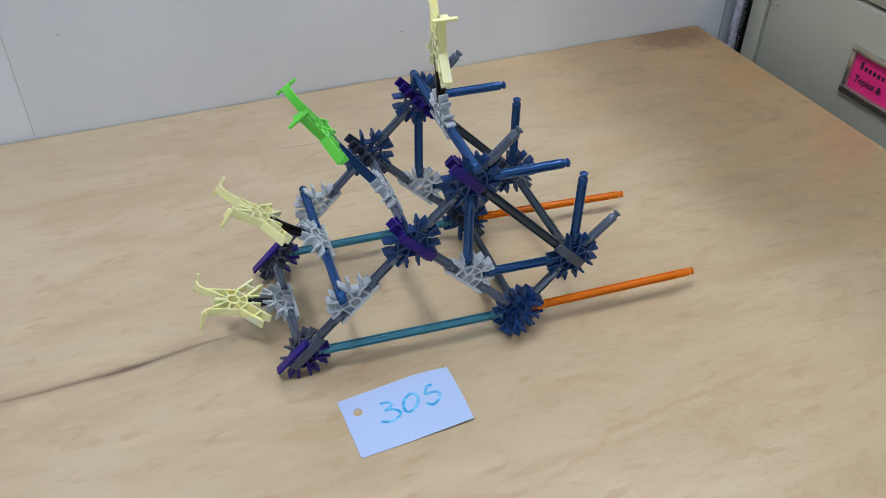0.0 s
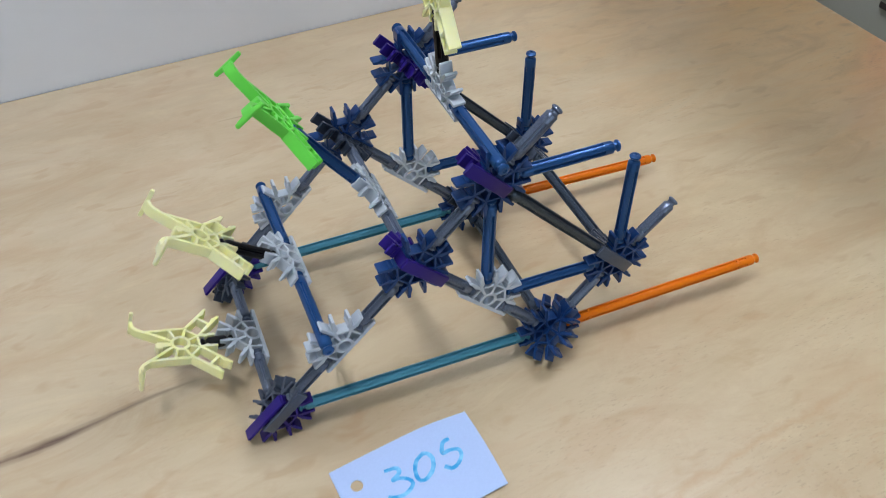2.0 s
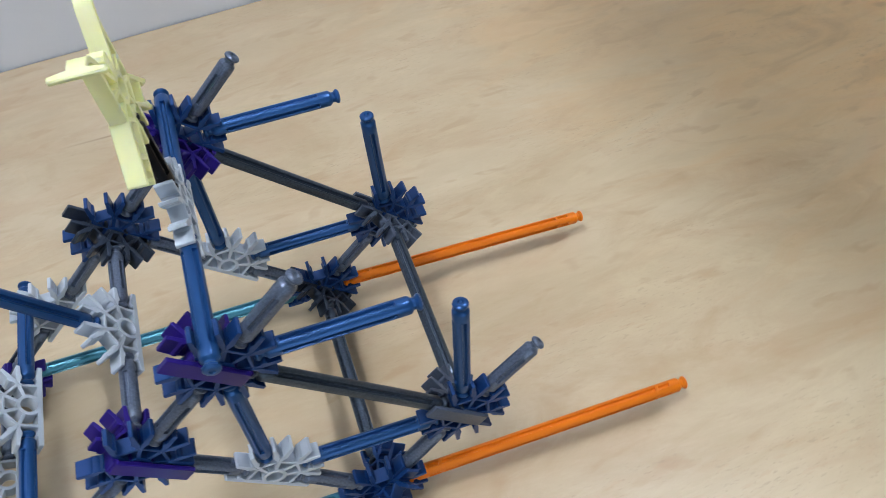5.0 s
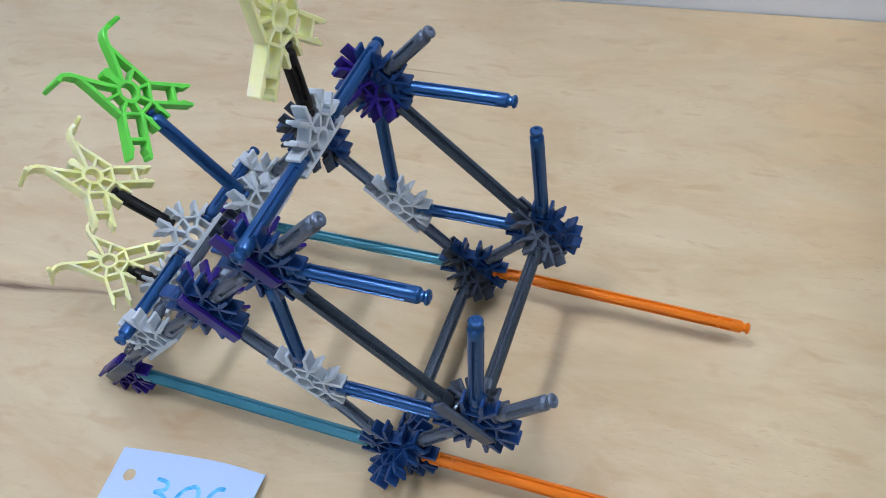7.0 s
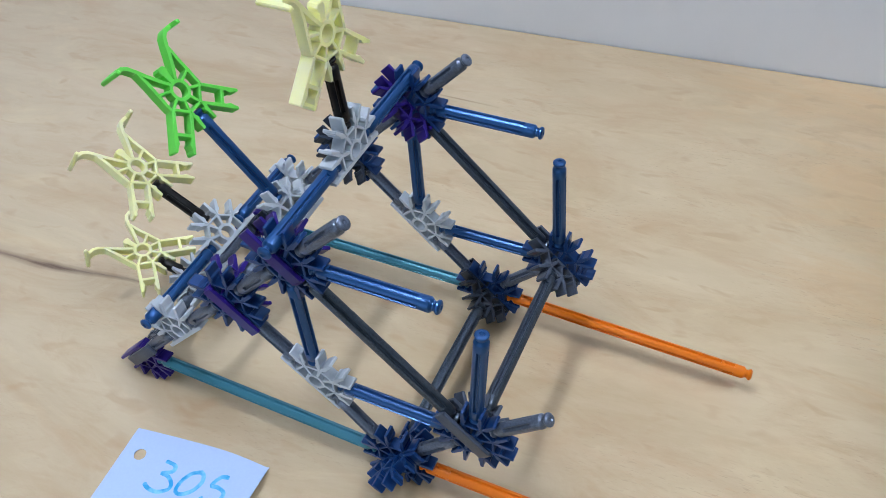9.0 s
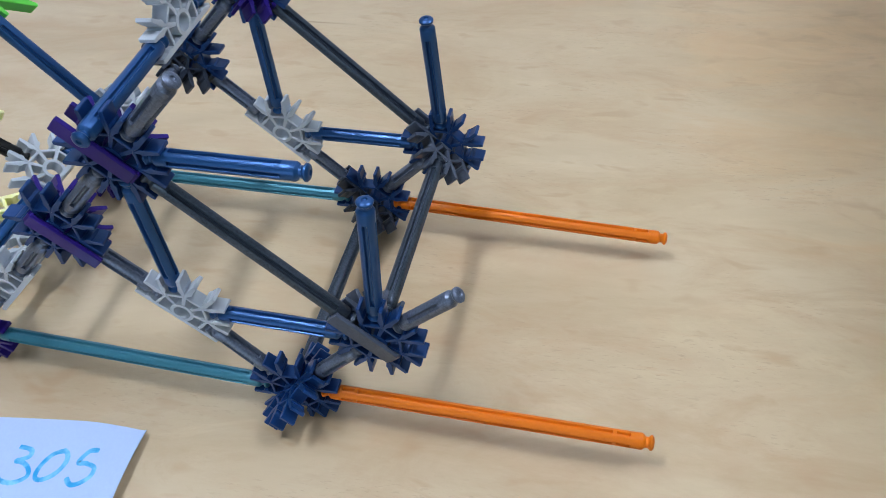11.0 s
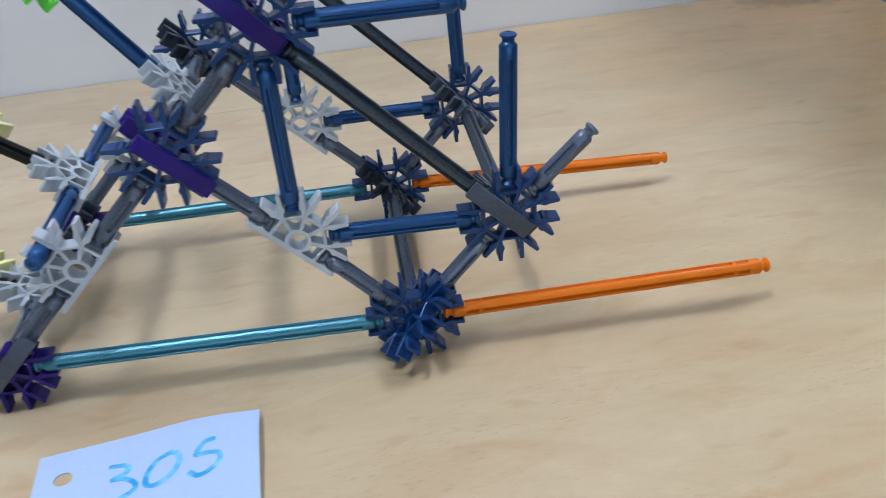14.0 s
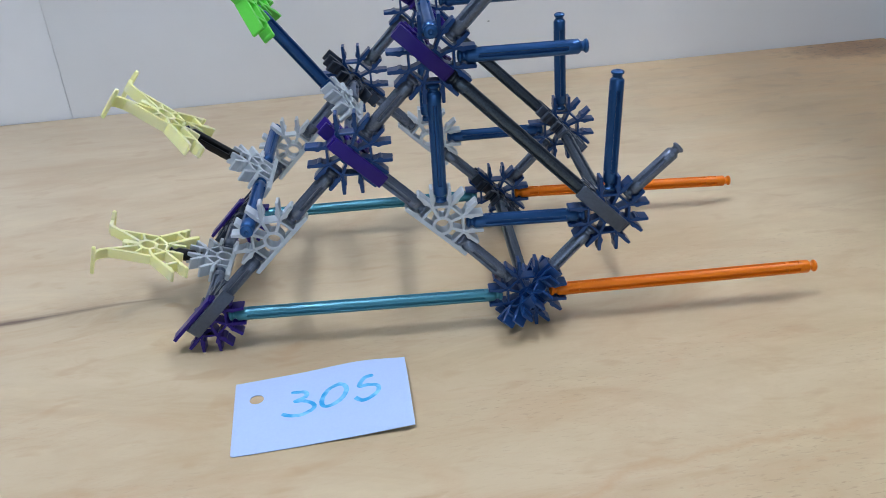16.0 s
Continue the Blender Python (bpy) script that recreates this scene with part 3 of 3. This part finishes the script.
def cabinet():
    top = new("filing_cabinet")
    face, y0, wide, deep = 0.060, -0.0177, 0.395, 0.62
    top.matrix_basis = BASE @ pose(face, y0, FLOOR_Z)
    high = 1.32
    y1 = -wide
    bm = bmesh.new()
    box(bm, (0.0, y1, 0), (deep, y1 + 0.024, high), 0.002)
    box(bm, (0.0, -0.024, 0), (deep, 0, high), 0.002)
    box(bm, (0.001, y1 + 0.024, high - 0.03), (deep, -0.024, high), 0.002)
    box(bm, (0.001, y1 + 0.024, 0), (deep, -0.024, 0.05), 0.002)
    box(bm, (deep - 0.01, y1 + 0.024, 0.05), (deep - 0.001, -0.024, high - 0.03))
    part("body", finish(bm, "cabinet_body", BEIGE), top)
    z = -0.2175 - FLOOR_Z
    for k in (-1, 0, 1):
        lo, hi = z + 0.3035 * k, z + 0.3035 * k + 0.300
        lo, hi = max(lo, 0.055), min(hi, high - 0.035)
        bm = bmesh.new()
        box(bm, (0.0012, y1 + 0.0275, lo), (0.02, -0.0275, hi), 0.002)
        box(bm, (0.02, y1 + 0.04, lo + 0.01), (0.5, -0.04, hi - 0.02), 0.002)
        drawer = part("drawer", finish(bm, "drawer_front", BEIGE), top)
        mid = -0.198
        zc = hi - 0.0655
        if k == 0:
            bm = bmesh.new()
            w, h, s = 0.0375, 0.0250, 0.006
            for lo2, hi2 in (((-0.003, mid - w, zc + h - s), (0.0035, mid + w, zc + h)), ((-0.003, mid - w, zc - h), (0.0035, mid + w, zc - h + s)), ((-0.0024, mid - w, zc - h + s), (0.0035, mid - w + s, zc + h - s)), ((-0.0025, mid + w - s, zc - h + s), (0.0035, mid + w, zc + h - s))):
                box(bm, lo2, hi2, 0.001)
            holder = part("label_holder", finish(bm, "label_holder", CHROME), drawer, None, "worn metal label frame")
            bm = bmesh.new()
            box(bm, (-0.0036, mid - w - 0.0005, zc - h - 0.0015), (0.0033, mid + w + 0.0005, zc - h + s - 0.0012), 0.0012)
            part("lip", finish(bm, "label_lip", BRONZE), holder, None, "tarnished dark lower lip")
            bm = bmesh.new()
            lathe(bm, ((0, 0.0024), (0.0006, 0.0023), (0.0011, 0.0016), (0.0013, 0.0006)), 12)
            part("rivet", finish(bm, "label_rivet", CHROME), holder, pose(-0.0028, mid + w - 0.004, zc + h - 0.003, 0, -90, 0))
            bm = bmesh.new()
            box(bm, (0.001, mid - w + s, zc - h + s), (0.0015, mid + w - s, zc + h - s))
            part("label_card", finish(bm, "label_card", PINK), drawer, None, "bright pink card with handwriting")
            # first line: strokes; second line: lettering
            bm = bmesh.new()
            for i in range(7):
                box(bm, (0.0003, mid + 0.0225 - 0.0058 * i - 0.0032, zc + 0.0045), (0.0007, mid + 0.0225 - 0.0058 * i, zc + (0.0125 if i == 0 else 0.0088)))
            part("writing", finish(bm, "writing_bars", INK), drawer, None, "dark handwritten strokes")
            font = bpy.data.curves.new("lettering", "FONT")
            font.body = "Topics &"
            font.size = 0.0102
            font.offset = 0.00022
            font.shear = 0.12
            tmp = bpy.data.objects.new("lettering", font)
            me = bpy.data.meshes.new_from_object(tmp)
            bpy.data.objects.remove(tmp)
            me.materials.append(INK)
            part("lettering", me, drawer, pose(0.0006, mid + 0.0265, zc - 0.0100, 90, 0, -90), "dark handwritten word")
    rnd = random.Random(8)
    for cy, cz, r in ((-0.0375, 0.0345, 0.0016), (-0.0445, 0.0352, 0.0013), (-0.0475, 0.0372, 0.0011), (-0.0335, 0.0372, 0.0013), (-0.0405, 0.0302, 0.0011), (-0.0275, 0.0330, 0.0010)):
        bm = bmesh.new()
        prism(bm, [(r * rnd.uniform(0.5, 1.3) * math.cos(a), 0.7 * r * rnd.uniform(0.5, 1.3) * math.sin(a)) for a in (k * math.pi / 4.5 for k in range(9))], 0.0001)
        part("paint_chip", finish(bm, "paint_chip", CHIP), top, pose(0.0012 if cy < -0.0275 else 0.0, cy + 0.006, cz - FLOOR_Z, 90, 0, 90), "dark chip in the enamel")
    tagged(top, "beige enamelled steel filing cabinet with pink drawer label", "filing cabinet")


cabinet()

# ---- the paper tag -----------------------------------------------------


def tag_height(x, y):
    """The card lies flat at its punched end and arches a little off the table at the other, most along its far edge."""
    u, v = x / 0.0755, min(1, max(0, -y / 0.047))
    lift = max(0, u - 0.35) / 0.65
    crest = 0.0020 * math.exp(-((u - 0.76) / 0.28) ** 2) * (1 - v) ** 1.5
    return 0.0004 + 0.0034 * lift ** 1.6 * math.sin(math.pi * (0.08 + 0.80 * v)) + 0.0006 * lift + crest


def stroke_mesh(lines, width):
    bm = bmesh.new()
    for line in lines:
        ps = [Vector((x * MM, y * MM)) for x, y in line]
        fine = []
        for i in range(len(ps) - 1):
            p0, p1, p2, p3 = ps[max(i - 1, 0)], ps[i], ps[i + 1], ps[min(i + 2, len(ps) - 1)]
            for k in range(6):
                s = k / 6
                fine.append(0.5 * ((2 * p1) + (p2 - p0) * s + (2 * p0 - 5 * p1 + 4 * p2 - p3) * s * s + (3 * p1 - p0 - 3 * p2 + p3) * s ** 3))
        fine.append(ps[-1])
        rows = []
        for i, p in enumerate(fine):
            d = (fine[min(i + 1, len(fine) - 1)] - fine[max(i - 1, 0)]).normalized()
            end = min(i, len(fine) - 1 - i)
            w = width * MM / 2 * (0.7 if end == 0 else 1.0) * (1 + 0.18 * noise.noise((p.x * 300, p.y * 300, 0)))
            q = Vector((-d.y, d.x)) * w
            rows.append([bm.verts.new((a.x, a.y, tag_height(a.x, a.y) + 0.00012)) for a in (p + q, p - q)])
        for a, b in zip(rows, rows[1:]):
            bm.faces.new((a[0], a[1], b[1], b[0]))
    return finish(bm, "digit", MARKER)


def paper_tag():
    top = new("paper_tag")
    top.matrix_basis = pose(-0.0976, -0.0315, TABLE_Z + 0.0002, 0, 0, 4.65)
    bm = bmesh.new()
    nx, ny = 76, 48
    hole, r = Vector((0.0096, -0.0127)), 0.0031
    grid = {}
    for i in range(nx + 1):
        for j in range(ny + 1):
            u, v = i / nx, j / ny
            x = 0.0755 * u + 0.0004 * v * (1 - u) - 0.0010 * v * u
            y = -0.0472 * v + (0.0019 * math.sin(math.pi * u) - 0.0006 * u) * (1 - v) + 0.0010 * v * u
            p = Vector((x, y))
            # rounded corners, most of all at the punched end
            soft = 0.0022 if u < 0.5 and v > 0.5 else 0.0006
            cx, cy = (soft if u < 0.5 else 0.0755 - soft), (-soft if v < 0.5 else soft - 0.0472)
            q = Vector((x - cx, y - cy))
            if q.x * (u - 0.5) > 0 and q.y * (0.5 - v) > 0 and q.length > soft:
                p = Vector((cx, cy)) + q * (soft / q.length) + Vector((0, 0.0004 if v < 0.5 else 0))
            d = p - hole
            if 0 < d.length < r * 1.32 and d.length > r * 0.72:
                p = hole + d.normalized() * r
            grid[i, j] = bm.verts.new((p.x, p.y, tag_height(p.x, p.y)))
    for i in range(nx):
        for j in range(ny):
            q = [grid[i, j], grid[i + 1, j], grid[i + 1, j + 1], grid[i, j + 1]]
            mid = sum((v.co for v in q), Vector()) / 4
            if (Vector((mid.x, mid.y)) - hole).length > r * 0.98:
                bm.faces.new(q)
    bmesh.ops.delete(bm, geom=[v for v in bm.verts if not v.link_faces], context="VERTS")
    geom = bmesh.ops.extrude_face_region(bm, geom=bm.faces[:])
    bmesh.ops.translate(bm, verts=[v for v in geom["geom"] if isinstance(v, bmesh.types.BMVert)], vec=(0, 0, -0.00028))
    part("card", finish(bm, "tag_card", PAPER), top, None, "white card with a punched hole")
    three = [(24.4, -11.9), (30.1, -12.8), (30.8, -15.9), (25.9, -18.2), (29.8, -18.8), (33.5, -21.6), (33.9, -24.8), (29.2, -27.5), (24, -27.2), (20.5, -25.3)]
    nought = [(46, -12.3), (40.9, -14.4), (37.8, -19.7), (37.8, -24.4), (41.1, -25.4), (45.9, -22.5), (48.3, -17.6), (47.3, -13.8), (44.5, -12.2)]
    five = [(60.5, -11.6), (56.5, -12.3), (53.9, -17.2), (57.5, -17.5), (61.7, -19.2), (61.5, -23), (57.8, -26.1), (54.4, -26.6), (51.6, -23.9)]
    for line in (three, nought, five):
        part("digit", stroke_mesh([line], 2.05), top, None, "blue marker digit")
    tagged(top, "white paper tag with punched hole and blue handwritten 305", "paper tag")


paper_tag()

# ---- the construction toy ----------------------------------------------
toy = new("construction_toy")
tagged(toy, "blue and grey snap-together rod frame with two long orange prongs", "construction toy")
LIFT = 17.2 * MM
WIDE = 2 * STEP
ROD_KINDS = {
    "teal": (128, TEAL, "metallic teal ribbed rod"), "orange": (128, ORANGE, "orange ribbed rod"), "blue": (54, BLUE, "metallic blue ribbed rod"),
    "grey": (32, SILVER, "silver-grey ribbed rod"), "long": (86, GUN, "dark gunmetal ribbed rod"), "black": (32, BLACK, "black ribbed rod"), "stub": (17, BLACK, "short black rod"),
}
ROD_MESH = {k: rod_mesh(k + "_rod", length * MM, material, k == "orange") for k, (length, material, _) in ROD_KINDS.items()}
SEVEN = (0, 45, 90, 180, 225, 270, 315)
HALF = (0, 45, 90, 135, 180)
CONNECTOR = {
    "blue": (connector_mesh("blue_connector", SEVEN, STEEL_BLUE), "metallic blue seven-way connector"),
    "light": (connector_mesh("light_grey_connector", HALF, LIGHT, True), "light grey half-round connector"),
    "purple": (connector_mesh("purple_connector", HALF, PURPLE, True, (19.1, 8.8)), "purple half-round connector"),
    "dark": (connector_mesh("dark_grey_connector", HALF, DARK, True, (19.1, 8.8)), "dark grey half-round connector"),
    "mid": (connector_mesh("mid_grey_connector", HALF, MID, True, (19.1, 8.8)), "grey half-round connector"),
}


ROLL = random.Random(11)


def way(degrees):
    return Vector((math.cos(radians(degrees)), 0, math.sin(radians(degrees))))


def put_rod(kind, hub, direction, slack=(0, 0, 0), roll=None):
    """A rod in a socket of the connector at hub; slack: how far its free end hangs off the true line, in mm."""
    d = (Vector(direction).normalized() * (ROD_KINDS[kind][0] * MM + SOCKET) + Vector(slack) * MM).normalized()
    side = Vector((0, 1, 0)) if abs(d.y) < 0.9 else Vector((0, 0, 1))
    side = Matrix.Rotation(radians(ROLL.choice((8, 12, 38, 45, 50, 82)) if roll is None else roll), 3, d) @ side
    return part("rod", ROD_MESH[kind], toy, axes(Vector(hub) + d * SOCKET, d, side), ROD_KINDS[kind][2])


def put_connector(kind, hub, x, y):
    return part("connector", CONNECTOR[kind][0], toy, axes(hub, x, y), CONNECTOR[kind][1])


def flat(kind, hub, turn):
    """A connector that lies in the side frame's plane, turned by that many degrees."""
    put_connector(kind, hub, way(turn), way(turn + 90))


UP, DOWN, ALONG = way(45), way(-45), way(0)
for y, inward in ((0.0, 1), (WIDE, -1)):
    near = inward > 0
    a, b = Vector((-3 * G, y, LIFT)), Vector((G, y, LIFT))
    m1, e = Vector((-2 * G, y, LIFT + G)), Vector((0, y, LIFT + G))
    c, f, d = Vector((-G, y, LIFT + 2 * G)), Vector((2 * G, y, LIFT + G)), Vector((0, y, LIFT + 3 * G))
    across = Vector((0, inward, 0))
    low, sag, lean = (-1.3, -1.6, -2.2) if near else (0.0, 0.0, 0.0)     # the joints by the orange rod hang and lean out a little, in mm
    b.z += low * MM
    b.y += lean * MM
    f.z += sag * MM
    # connectors of the side frame
    put_connector("purple", a, UP, DOWN)
    put_connector("mid" if near else "dark", a, -UP, across)
    flat("light", m1, 45)
    flat("blue", c, 0)
    put_connector("purple" if near else "dark", c, -DOWN if near else DOWN, across)
    flat("blue", d, 0)
    put_connector("purple", d, DOWN, across)
    flat("light", e, -45)
    flat("blue", b, 90)
    if near:
        put_connector("blue", b, -across, -UP)
    else:
        put_connector("dark", b, DOWN, across)
    flat("blue", f, 0)
    put_connector("mid", f, DOWN, across)
    # rods of the side frame
    put_rod("teal", a, ALONG, (0, lean, low), roll=45)
    put_rod("orange", b, ALONG, (0, -0.4, 0.1) if near else (0, -1.2, -4.2), 45)
    for hub, turn in ((a, 45), (m1, 45), (c, 45), (c, -45), (e, -45), (b, 45), (d, 45)):
        put_rod("grey", hub, way(turn), (0, lean, low) if hub is e else (0, -lean, sag - low) if hub is b else (0, 0, 0))
    if near:
        put_rod("grey", f, UP, (1.4, 1.4, -1.8))
    put_rod("blue", f, way(90), (3.2, 3.8, 0) if near else (-1.8, -2.8, 0))
    for hub, turn in ((e, 90), (e, 0), (d, 0)):
        put_rod("blue", hub, way(turn), (0, 0, sag) if hub is e and not turn else (0, 0, 0), None if turn else 42)
    put_rod("long", d, DOWN, (0, 0, sag))

# cross rods and the four clips on stalks
Y = Vector((0, 1, 0))
put_rod("long", (G, -2.2 * MM, LIFT - 1.3 * MM), Y, (0, 0, 1.3))
put_rod("long", (2 * G, 0, LIFT + G - 1.6 * MM), Y, (0, 0, 1.6))
CLAWS = {"cream": claw_mesh("pale_yellow_clip", CREAM), "green": claw_mesh("green_clip", GREEN)}
SLOT = 13.4 * MM


def stalk(hub, cross, lean, rod, claw, label, tilt=0.0, twist=0.0, sway=0.0, hang=0.0):
    """A cross bar with a half-round connector in its middle, which holds a clip on a rod that leans by those degrees.
    sway turns the rod sideways; tilt, twist and hang turn the clip in its socket."""
    hub = Vector(hub)
    flat_out = way(lean)
    normal = Vector((flat_out.z, 0, -flat_out.x))
    out = Matrix.Rotation(radians(sway), 3, normal) @ flat_out
    put_connector("light", hub, -Y, flat_out)
    put_rod(cross, hub, Y)
    put_rod(cross, hub, -Y)
    put_rod(rod, hub, out)
    end = hub + out * (ROD_KINDS[rod][0] * MM + SOCKET)
    axis = Matrix.Rotation(radians(-tilt), 3, "Y") @ Matrix.Rotation(radians(hang), 3, normal) @ flat_out
    side = Matrix.Rotation(radians(twist), 3, axis) @ (axis.cross(Y).cross(axis)).normalized()
    part("clip", CLAWS[claw], toy, axes(end + axis * SOCKET, axis, side), label)


MIDDLE = WIDE / 2
CLIP_LABEL = "pale yellow clip with splayed arms"
stalk((-3 * G, MIDDLE, LIFT), "grey", 160.2, "stub", "cream", CLIP_LABEL, 1.8, -0.2, 6.3, 0.7)
stalk(Vector((-2 * G, MIDDLE, LIFT + G)) + way(135) * SLOT, "blue", 140.2, "black", "cream", CLIP_LABEL, 1.6, 5.0, 5.3, -1.2)
stalk((-G, MIDDLE, LIFT + 2 * G), "grey", 125.7, "blue", "green", "bright green clip with splayed arms", -0.3, -0.8, 2.2, 1.5)
stalk(Vector((0, MIDDLE, LIFT + 3 * G)) + way(90) * SLOT, "blue", 93.8, "black", "cream", CLIP_LABEL, -1.0, -5.2, -0.3, 1.3)
